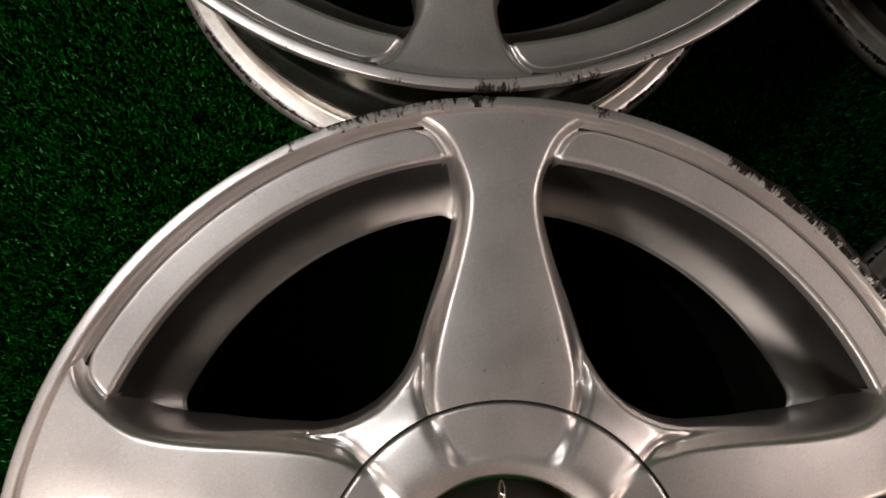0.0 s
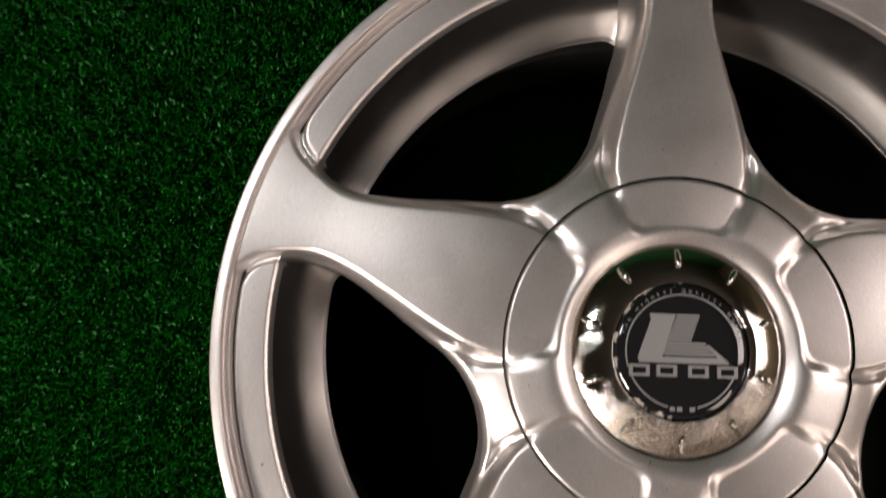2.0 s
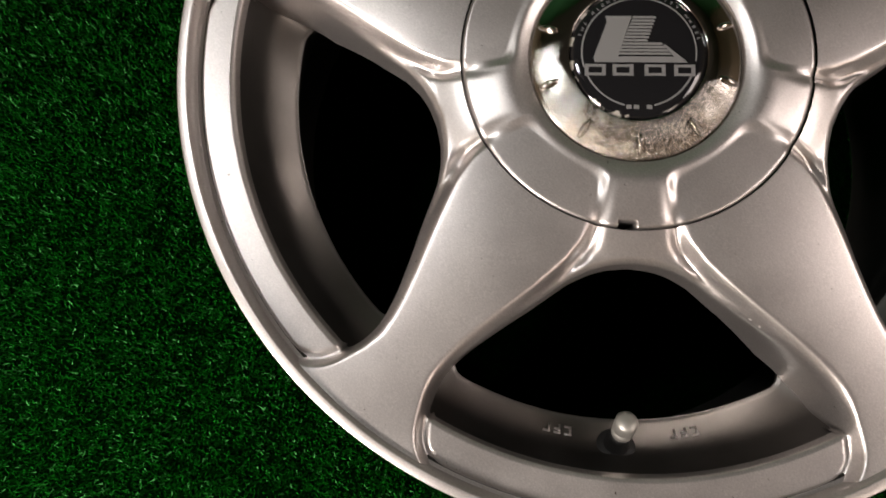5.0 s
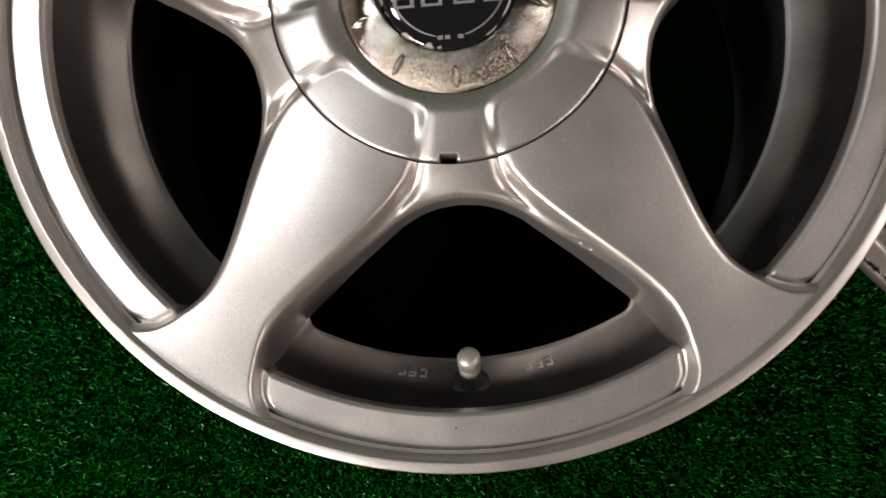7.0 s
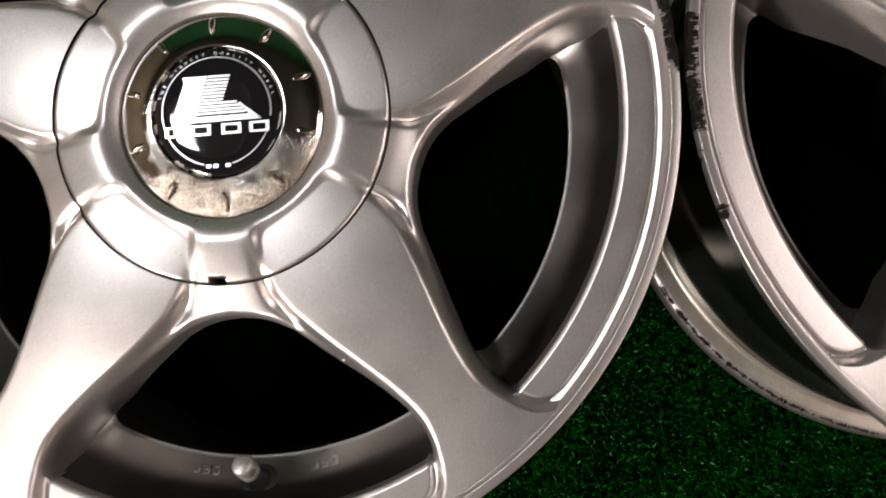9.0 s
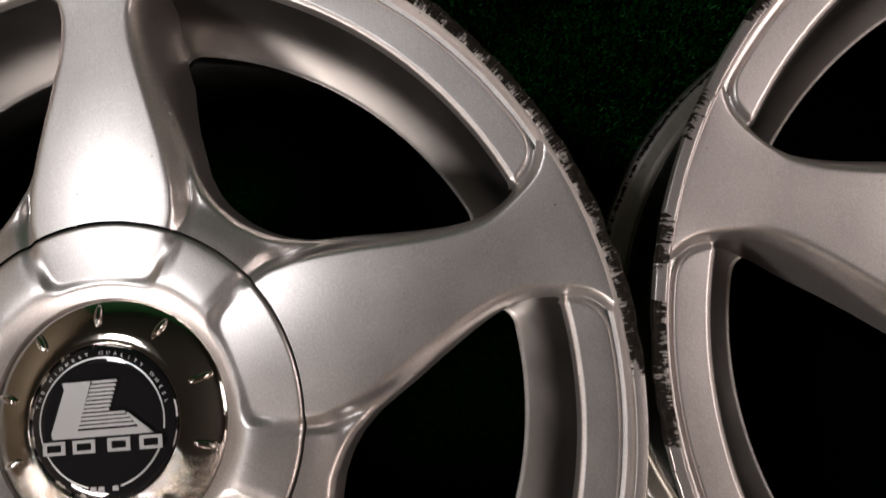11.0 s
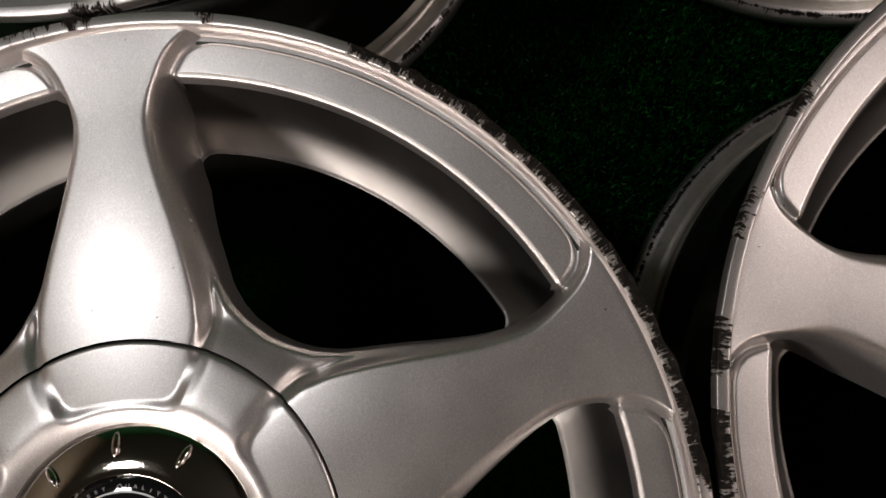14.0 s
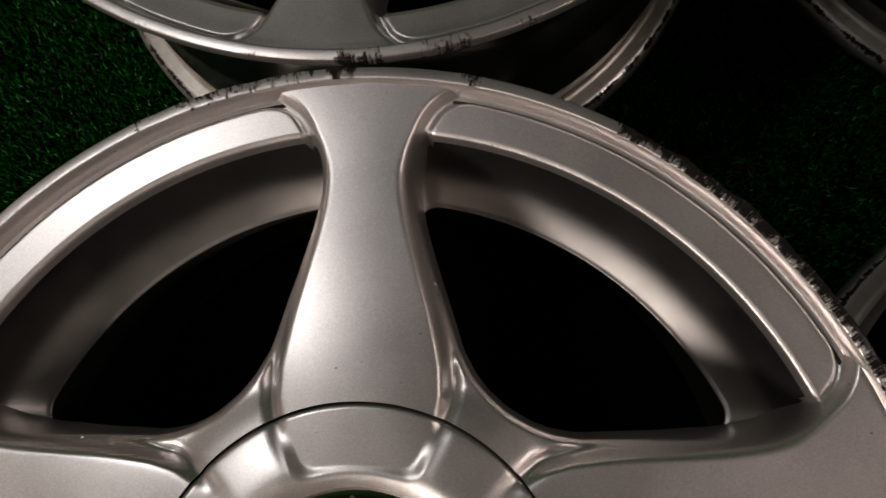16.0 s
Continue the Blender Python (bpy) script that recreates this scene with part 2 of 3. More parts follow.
def slab(name, lo, hi, mat, label, category):
    bm = bmesh.new()
    box(bm, lo, hi)
    return tagged(part(name, bm, mat, None, "", False), label, category, kind="structure")


def smoothstep(x):
    x = np.clip(x, 0, 1)
    return x * x * (3 - 2 * x)


def spin(profile, steps, bm=None, shift=None):
    """A surface of revolution round z from (radius, height) pairs; a radius of 0 closes it."""
    bm = bm or bmesh.new()
    rings = []
    for r, z in profile:
        if r == 0:
            rings.append([bm.verts.new((0, 0, z))])
        else:
            rings.append([bm.verts.new((r * math.cos(2 * math.pi * k / steps), r * math.sin(2 * math.pi * k / steps), z)) for k in range(steps)])
    for a, b in zip(rings, rings[1:]):
        for k in range(steps):
            j = (k + 1) % steps
            quad = [a[k % len(a)], b[k % len(b)], b[j % len(b)], a[j % len(a)]]
            bm.faces.new(list(dict.fromkeys(quad)))
    return bm


def sheet(height, solid, r0, r1, nr, nt, floor_z, draft=0.0015, rings=None, snap=0.0, skirt=0.0):
    """A polar height field cut where solid(r, a) falls below 0, with walls from the cuts down to floor_z."""
    rs = np.linspace(r0, r1, nr + 1) if rings is None else np.array(rings)
    nr = len(rs) - 1
    ts = np.arange(nt) * 2 * math.pi / nt
    rr, tt = np.meshgrid(rs, ts, indexing="ij")
    g = solid(rr, tt)
    z = height(rr, tt)
    h = 2e-4
    gr = (solid(rr + h, tt) - solid(rr - h, tt)) / (2 * h)
    ga = (solid(rr, tt + h / rr) - solid(rr, tt - h / rr)) / (2 * h)
    steep = gr * gr + ga * ga + 1e-9
    near = (np.abs(g) < snap * np.sqrt(steep)) & (rr > rs[0] + 1e-6) & (rr < rs[-1] - 1e-6)
    tt = np.where(near, tt - g * ga / steep / rr, tt)
    rr = np.where(near, rr - g * gr / steep, rr)
    g = np.where(near, 1e-12, g)
    z = height(rr, tt)
    verts = np.stack([rr * np.cos(tt), rr * np.sin(tt), z], -1).reshape(-1, 3)
    gf = g.reshape(-1)
    i, k = np.meshgrid(np.arange(nr), np.arange(nt), indexing="ij")
    k2 = (k + 1) % nt
    a, b, c, d = (i * nt + k).ravel(), ((i + 1) * nt + k).ravel(), ((i + 1) * nt + k2).ravel(), (i * nt + k2).ravel()
    quads = np.stack([a, b, c, d], 1)
    inside = gf[quads] > 0
    full = quads[inside.all(1)]
    mixed = quads[inside.any(1) & ~inside.all(1)]
    vlist = verts.tolist()
    faces = full.tolist()
    cut, rim = {}, []

    def crossing(p, q):
        key = (min(p, q), max(p, q))
        for e in (p, q):
            if 0 < gf[e] < 1e-9:
                return e
        if key not in cut:
            u = gf[p] / (gf[p] - gf[q])
            r = rr.flat[p] + u * (rr.flat[q] - rr.flat[p])
            dt = (tt.flat[q] - tt.flat[p] + math.pi) % (2 * math.pi) - math.pi
            t = tt.flat[p] + u * dt
            cut[key] = len(vlist)
            vlist.append([r * math.cos(t), r * math.sin(t), float(height(np.array([r]), np.array([t]))[0])])
        return cut[key]

    for quad in mixed:
        for tri in ((quad[0], quad[1], quad[2]), (quad[0], quad[2], quad[3])):
            poly, ends = [], []
            for n in range(3):
                p, q = int(tri[n]), int(tri[(n + 1) % 3])
                if gf[p] > 0:
                    poly.append(p)
                if (gf[p] > 0) != (gf[q] > 0):
                    x = crossing(p, q)
                    poly.append(x)
                    ends.append((x, gf[p] > 0))
            poly = list(dict.fromkeys(poly))
            if len(poly) > 2:
                faces.append(poly)
            if len(ends) == 2 and ends[0][0] != ends[1][0]:
                (x, out), (y, _) = ends
                rim.append((x, y) if out else (y, x))
    levels = {}

    def wall(v):
        if v not in levels:
            x, y, top = vlist[v]
            r, t, h = math.hypot(x, y), math.atan2(y, x), 1e-4
            gr = (solid(np.array([r + h]), np.array([t]))[0] - solid(np.array([r - h]), np.array([t]))[0]) / (2 * h)
            gt = (solid(np.array([r]), np.array([t + h / r]))[0] - solid(np.array([r]), np.array([t - h / r]))[0]) / (2 * h)
            n = math.hypot(gr, gt) + 1e-9
            nx, ny = (gr * math.cos(t) - gt * math.sin(t)) / n, (gr * math.sin(t) + gt * math.cos(t)) / n
            col = [v]
            base = floor_z if not skirt else float(np.interp(r, [0.10, 0.13, 0.155], [0.46, 0.66, 1.0])) * floor_z
            if skirt and r > 0.19:
                along, across = spoke_frame(np.array([r]), np.array([t]))
                base += (skirt - floor_z) * min(max((across[0] - open_w(along)[0] - 0.001) / 0.003, 0), 1)
            for u in (0.04, 0.12, 0.4, 0.75, 1.0):
                o = draft * u + 0.0009 * math.sqrt(min(u / 0.12, 1))
                vlist.append([x - nx * o, y - ny * o, top + (base - top) * u])
                col.append(len(vlist) - 1)
            levels[v] = col
        return levels[v]

    for x, y in rim:
        p, q = wall(x), wall(y)
        for n in range(len(p) - 1):
            faces.append([q[n], p[n], p[n + 1], q[n + 1]])
    used = np.zeros(len(vlist), bool)
    for f in faces:
        used[f] = True
    renum = np.cumsum(used) - 1
    me = bpy.data.meshes.new("sheet")
    me.from_pydata([v for v, u in zip(vlist, used) if u], [], [[int(renum[n]) for n in f] for f in faces])
    me.validate()
    return me


# ---- the shape of the wheel (heights are relative to the front flange) ----
FIFTH = 2 * math.pi / 5
LIP = 0.1967
CAP = 0.0834
# half width of the flat top of a spoke, and of the whole spoke at the edge of the opening, along its length
SPOKE_A = [0.050, 0.058, 0.070, 0.0857, 0.097, 0.1083, 0.117, 0.126, 0.135, 0.144, 0.153, 0.162, 0.170, 0.177, 0.185, 0.192, 0.198, 0.2035, 0.2065, 0.2095, 0.2127, 0.22]
SPOKE_W = [0.0185, 0.0210, 0.0268, 0.0318, 0.0316, 0.0294, 0.0273, 0.0248, 0.0224, 0.0201, 0.0181, 0.0166, 0.0159, 0.0158, 0.0172, 0.0197, 0.0223, 0.0256, 0.0284, 0.0325, 0.0400, 0.0700]
OPEN_A = [0.060, 0.0700, 0.0787, 0.0860, 0.0930, 0.1030, 0.1120, 0.1200, 0.1280, 0.1357, 0.1450, 0.1550, 0.1620, 0.1692, 0.1760, 0.1813, 0.1870, 0.1918, 0.1970, 0.21]
OPEN_W = [0.085, 0.0692, 0.0572, 0.0490, 0.0435, 0.0382, 0.0354, 0.0329, 0.0303, 0.0276, 0.0246, 0.0216, 0.0198, 0.0185, 0.0181, 0.0186, 0.0199, 0.0220, 0.0255, 0.036]


def smooth_table(xs, ys, width=25):
    """The table as a fine, smoothed lookup."""
    fx = np.linspace(xs[0], xs[-1], 600)
    fy = np.interp(fx, xs, ys)
    k = np.hanning(width)
    lead, tail = fy[0] - (fy[1] - fy[0]) * np.arange(width // 2, 0, -1), fy[-1] + (fy[-1] - fy[-2]) * np.arange(1, width // 2 + 1)
    fy = np.convolve(np.concatenate([lead, fy, tail]), k / k.sum(), "valid")
    return lambda v: np.interp(v, fx, fy)


spoke_w, open_w = smooth_table(SPOKE_A, SPOKE_W), smooth_table(OPEN_A, OPEN_W)


def spoke_frame(r, t):
    """Along and across the nearest spoke (one spoke lies on +x)."""
    a = (t + FIFTH / 2) % FIFTH - FIFTH / 2
    return r * np.cos(a), np.abs(r * np.sin(a))


def openness(r, t):
    a, b = spoke_frame(r, t)
    h = 0.0008
    slope = (open_w(a + h) - open_w(a - h)) / (2 * h)
    side = (b - open_w(a)) / np.sqrt(1 + slope * slope)
    out = LIP - r
    k = 0.0022
    m = np.clip(0.5 + 0.5 * (out - side) / k, 0, 1)
    return out * (1 - m) + side * m - k * m * (1 - m)


def face_solid(r, t):
    return -openness(r, t)


def past_spoke(r, t):
    """Distance past the edge of the flat top of the nearest spoke (minus: on it)."""
    a, b = spoke_frame(r, t)
    h = 0.0008
    slope = (spoke_w(a + h) - spoke_w(a - h)) / (2 * h)
    d = (b - spoke_w(a)) / np.sqrt(1 + slope * slope)
    inner = 0.0595 - (0.45 * a + 0.55 * r)
    k = 0.006
    m = np.clip(0.5 + 0.5 * (d - inner) / k, 0, 1)
    return inner * (1 - m) + d * m + k * m * (1 - m)


top_line = smooth_table([0.045, 0.06, 0.08, 0.10, 0.12, 0.14, 0.16, 0.18, 0.20, 0.215, 0.225], [-0.0030, -0.0026, -0.0024, -0.0024, -0.0030, -0.0038, -0.0046, -0.0050, -0.0044, -0.0034, -0.0030], 141)
web_line = smooth_table([0.045, 0.0500, 0.0525, 0.055, 0.0585, 0.061, 0.066, 0.073, 0.080, 0.088, 0.098, 0.110, 0.125, 0.145, 0.165, 0.185, 0.19, 0.225],
                 [-0.0090, -0.0056, -0.0040, -0.0026, -0.0013, -0.0007, -0.0011, -0.0022, -0.0034, -0.0056, -0.0092, -0.0088, -0.0078, -0.0076, -0.0080, -0.0100, -0.0110, -0.0112], 31)
valley_line = smooth_table([0.05, 0.059, 0.066, 0.075, 0.083, 0.095, 0.11, 0.13, 0.15, 0.2, 0.22], [0.0, 0.0001, 0.0004, 0.0008, 0.0015, 0.0030, 0.0026, 0.0008, 0.0, 0.0, 0.0], 41)
shoulder_line = smooth_table([0.05, 0.07, 0.10, 0.17, 0.20, 0.22], [0.0056, 0.0058, 0.0070, 0.0062, 0.0046, 0.0040], 61)


def raw_height(r, t):
    a, b = spoke_frame(r, t)
    d = past_spoke(r, t)
    top = top_line(a) - 1.3 * b * b * np.clip((0.212 - a) / 0.03, 0, 1)
    edge, side = 0.2125 - r, d - 0.0040
    blend = np.clip(0.5 + 0.5 * (edge - side) / 0.006, 0, 1)
    panel = (edge * (1 - blend) + side * blend - 0.006 * blend * (1 - blend)) * np.clip((r - 0.188) / 0.004, 0, 1)
    low = web_line(r) + (0.0014 + 0.085 * (r - LIP)) * smoothstep(panel / 0.0024)
    m = 1 - smoothstep((d + 0.0008) / shoulder_line(a))
    groove = valley_line(r) * np.exp(-(((d - 0.0044) / 0.0030) ** 2))
    return low * (1 - m) + top * m - groove


def face_height(r, t):
    z = raw_height(r, t)
    g = np.clip(-openness(r, t), 0, 1)
    rf = np.interp(r, [0.098, 0.116, 0.150, 0.178, 0.192, 0.195], [0.0020, 0.0066, 0.0062, 0.0050, 0.0028, 0.0007])
    q = 0.93 * (rf - np.minimum(g, rf))
    return z - (rf - np.sqrt(np.maximum(rf * rf - q * q, 0)))


def cap_solid(r, t):
    a = (t - math.radians(-183.0) + math.pi) % (2 * math.pi) - math.pi
    notch = np.maximum(np.abs(r * np.sin(a)) - 0.0046, np.maximum(0.0790 - r, np.where(np.cos(a) < 0, 1.0, -1.0)))
    return notch


def cap_height(r, t):
    z = raw_height(r, t)
    e = np.clip((r - (CAP - 0.0018)) / 0.0013, 0, 1)
    return z - 0.0010 * e * e


BARREL_PROFILE = [(0.1990, -0.1940), (0.1960, -0.1850), (0.1940, -0.1250), (0.1900, -0.1080), (0.1840, -0.0930), (0.1822, -0.0800), (0.1800, -0.0680), (0.1768, -0.0605), (0.1750, -0.0572), (0.1745, -0.0552), (0.1746, -0.0540), (0.1752, -0.0540), (0.1770, -0.0528), (0.1800, -0.0506),
                  (0.1830, -0.0482), (0.1855, -0.0459), (0.1875, -0.0437), (0.1890, -0.0416), (0.1902, -0.0392), (0.1914, -0.0360), (0.1928, -0.0315), (0.1942, -0.0265), (0.1955, -0.0215), (0.1966, -0.0170), (0.1969, -0.0120)]


def barrel_fillet(angle, r, z):
    """How far the foot of the barrel runs inward where it meets the side of a spoke."""
    a, b = spoke_frame(0.1755, angle)
    gap = b - float(open_w(a)) - 0.001
    size = 0.0095
    return (size - math.sqrt(max(size * size - (size - min(max(gap, 0.0), size)) ** 2, 0.0))) * float(np.interp(r, [0.1745, 0.190], [1.0, 0.0])) * (1.0 if z > -0.062 else 0.0)


def build_rim(seed, rash_at):
    """The flange, tyre bed and barrel as one ring; rash_at: (from, to, strength) in degrees of kerb damage on the front flange."""
    profile = [(0.2137, -0.0135), (0.2138, -0.0070), (0.2141, -0.0040), (0.2145, -0.0022), (0.2150, -0.0010), (0.2153, -0.0005), (0.2156, -0.0001), (0.2159, 0.0000), (0.2163, 0.0000), (0.2196, 0.0000), (0.2199, -0.0001), (0.2202, -0.0005), (0.2204, -0.0013), (0.2205, -0.0026),
               (0.2203, -0.0060), (0.2185, -0.0085), (0.2120, -0.0105), (0.2070, -0.0125), (0.2050, -0.0145), (0.2046, -0.0180), (0.2034, -0.0340), (0.2036, -0.0365), (0.2005, -0.0420), (0.1900, -0.0540), (0.1862, -0.0620),
               (0.1862, -0.0850), (0.1890, -0.0930), (0.1975, -0.1080), (0.1990, -0.1200), (0.2000, -0.1600), (0.2025, -0.1650), (0.2015, -0.1700), (0.2020, -0.1840), (0.2035, -0.1868), (0.2065, -0.1872), (0.2125, -0.1872), (0.2160, -0.1880), (0.2180, -0.1900), (0.2194, -0.1930), (0.2198, -0.1975),
               (0.2160, -0.2000), (0.2100, -0.1990), (0.1990, -0.1940)]
    steps = 900
    rng = np.random.RandomState(seed)
    ang = np.arange(steps) * 360.0 / steps
    rash = np.zeros(steps)
    for lo, hi, s in rash_at:
        mid, half = (lo + hi) / 2, (hi - lo) / 2
        d = np.abs((ang - mid + 180) % 360 - 180)
        rash = np.maximum(rash, s * np.clip((half - d) / 2.2 + 0.8, 0, 1))
    chips = np.convolve(np.tile(rng.rand(steps), 3), np.hanning(11) / np.hanning(11).sum(), "same")[steps:2 * steps]
    verts, wear = [], []
    for n, (r, z) in enumerate(profile):
        front = 1.0 if 5 <= n <= 15 else 0.0
        outer = 1.0 if 9 <= n <= 14 else 0.25 * front
        back = (0.30, 0.92, 0.62, 0.45, 0.40, 0.3)[n - 35] if 35 <= n <= 40 else 0.0
        for k in range(steps):
            bite = rash[k] ** 4 * outer * 0.0032 * (chips[k] - 0.58)
            verts.append(((r - bite) * math.cos(math.radians(ang[k])), (r - bite) * math.sin(math.radians(ang[k])), z - 0.5 * bite))
            wear.append(max(front * rash[k] * (0.72 + 0.28 * outer), back))
    m = len(profile)
    faces = []
    for n in range(m - 1):
        for k in range(steps):
            j = (k + 1) % steps
            faces.append((n * steps + k, n * steps + j, (n + 1) * steps + j, (n + 1) * steps + k))
    me = bpy.data.meshes.new("rim")
    me.from_pydata(verts, [], faces)
    me.attributes.new("rash", "FLOAT", "POINT").data.foreach_set("value", wear)
    bm = bmesh.new()
    bm.from_mesh(me)
    bmesh.ops.recalc_face_normals(bm, faces=bm.faces)
    bm.faces.ensure_lookup_table()
    for f in bm.faces:
        f.material_index = 0 if f.index // steps < 16 else 1 if f.index // steps < 32 else 2 if f.index // steps < 35 else 0
    bm.to_mesh(me)
    bm.free()
    return me


rows_fine = np.concatenate([np.linspace(CAP + 0.0004, 0.190, 122), np.linspace(0.1906, 0.2148, 44)])
FACE_MESH = sheet(face_height, face_solid, 0, 0, 0, 1260, -0.052, rings=rows_fine, snap=0.00034, skirt=-0.0150)
CAP_MESH = sheet(cap_height, cap_solid, 0, 0, 0, 720, -0.03, 0.0, rings=np.concatenate([np.linspace(0.0513, CAP - 0.0004, 42)]))
# close the side of the cap
cbm = bmesh.new()
cbm.from_mesh(CAP_MESH)
edge = [e for e in cbm.edges if e.is_boundary and all(abs(math.hypot(v.co.x, v.co.y) - (CAP - 0.0004)) < 1e-4 and v.co.z > -0.02 for v in e.verts)]
down = bmesh.ops.extrude_edge_only(cbm, edges=edge)["geom"]
for v in down:
    if isinstance(v, bmesh.types.BMVert):
        v.co.z = -0.028
cbm.to_mesh(CAP_MESH)
cbm.free()
for me in (FACE_MESH, CAP_MESH):
    me.materials.append(SILVER)
    me.polygons.foreach_set("use_smooth", [True] * len(me.polygons))


bbm = bmesh.new()
rings = [[bbm.verts.new(((r - barrel_fillet(k * math.pi / 300, r, z)) * math.cos(k * math.pi / 300), (r - barrel_fillet(k * math.pi / 300, r, z)) * math.sin(k * math.pi / 300), z)) for k in range(600)] for r, z in BARREL_PROFILE]
for low, high in zip(rings, rings[1:]):
    for k in range(600):
        bbm.faces.new((low[k], high[k], high[(k + 1) % 600], low[(k + 1) % 600]))
bmesh.ops.recalc_face_normals(bbm, faces=bbm.faces)
BARREL_MESH = bpy.data.meshes.new("barrel")
bbm.to_mesh(BARREL_MESH)
bbm.free()


def blob(bm, at, size, turn):
    v = bmesh.ops.create_uvsphere(bm, u_segments=14, v_segments=8, radius=1.0)["verts"]
    m = Matrix.Translation(at) @ Matrix.Rotation(turn, 4, "Z") @ Matrix.Diagonal((*size, 1))
    bmesh.ops.transform(bm, matrix=m, verts=v)


def flat(bm, points, z, thick=0.0003):
    vs = [bm.verts.new((x / 1000, y / 1000, z)) for x, y in points]
    f = bm.faces.new(vs)
    f.normal_update()
    if f.normal.z < 0:
        f.normal_flip()
    g = bmesh.ops.extrude_face_region(bm, geom=[f])["geom"]
    for v in g:
        if isinstance(v, bmesh.types.BMVert):
            v.co.z += thick


def arc_words(words, radius, size, start, end, z):
    """Letters along an arc, as one bmesh; angles in degrees, clockwise from start to end."""
    bm = bmesh.new()
    for n, ch in enumerate(words):
        if ch == " ":
            continue
        cu = bpy.data.curves.new("letter", "FONT")
        cu.body, cu.size, cu.align_x, cu.extrude = ch, size, "CENTER", 0.00012
        tmp = bpy.data.objects.new("letter", cu)
        me = bpy.data.meshes.new_from_object(tmp)
        a = math.radians(start + (end - start) * n / (len(words) - 1))
        me.transform(Matrix.Translation((radius * math.cos(a), radius * math.sin(a), z)) @ Matrix.Rotation(a - math.pi / 2, 4, "Z") @ Matrix.Diagonal((1.15, 1, 1, 1)))
        bm.from_mesh(me)
        bpy.data.objects.remove(tmp)
        bpy.data.curves.remove(cu)
        bpy.data.meshes.remove(me)
    return bm


def build_cap(parent):
    cap = tagged(new("center_cap", CAP_MESH), "round silver snap-in centre cap")
    cap.parent = parent
    part("chrome_ring", spin([(0.0524, -0.0078), (0.0516, -0.0068), (0.0508, -0.0061), (0.0500, -0.0055), (0.0490, -0.0049), (0.0480, -0.0044), (0.0470, -0.00395), (0.0460, -0.00352), (0.0448, -0.00305), (0.0436, -0.0026), (0.0424, -0.0022), (0.0412, -0.00185),
                              (0.0400, -0.0015), (0.0388, -0.0012), (0.0376, -0.00092), (0.0364, -0.0007), (0.0350, -0.0005), (0.0335, -0.00038), (0.0328, -0.0004), (0.0325, -0.0005), (0.0322, -0.0022)], 160), CHROME, cap, "pitted chrome ring")
    part("ring_seat", spin([(0.0513, -0.0052), (0.0512, -0.0110)], 160), SILVER, cap)
    for n in range(10):
        bm = bmesh.new()
        a = math.radians(2.0 + 36 * n)
        blob(bm, (0, 0, 0), (0.0052, 0.0018, 0.0017), 0.0)
        bmesh.ops.transform(bm, matrix=Matrix.Rotation(a, 4, "Z") @ Matrix.Translation((0.0440, 0, -0.0025)) @ Matrix.Rotation(math.radians(20), 4, "Y"), verts=bm.verts)
        part("bead", bm, CHROME, cap)
    badge = part("badge", spin([(0.0, 0.0008), (0.010, 0.000795), (0.018, 0.00077), (0.022, 0.00070), (0.0245, 0.00058), (0.0265, 0.00038), (0.0280, 0.0001), (0.0298, -0.0003), (0.0311, -0.0009), (0.0323, -0.0022)], 120), BADGE, cap, "glossy black badge with silver emblem")
    return cap, badge


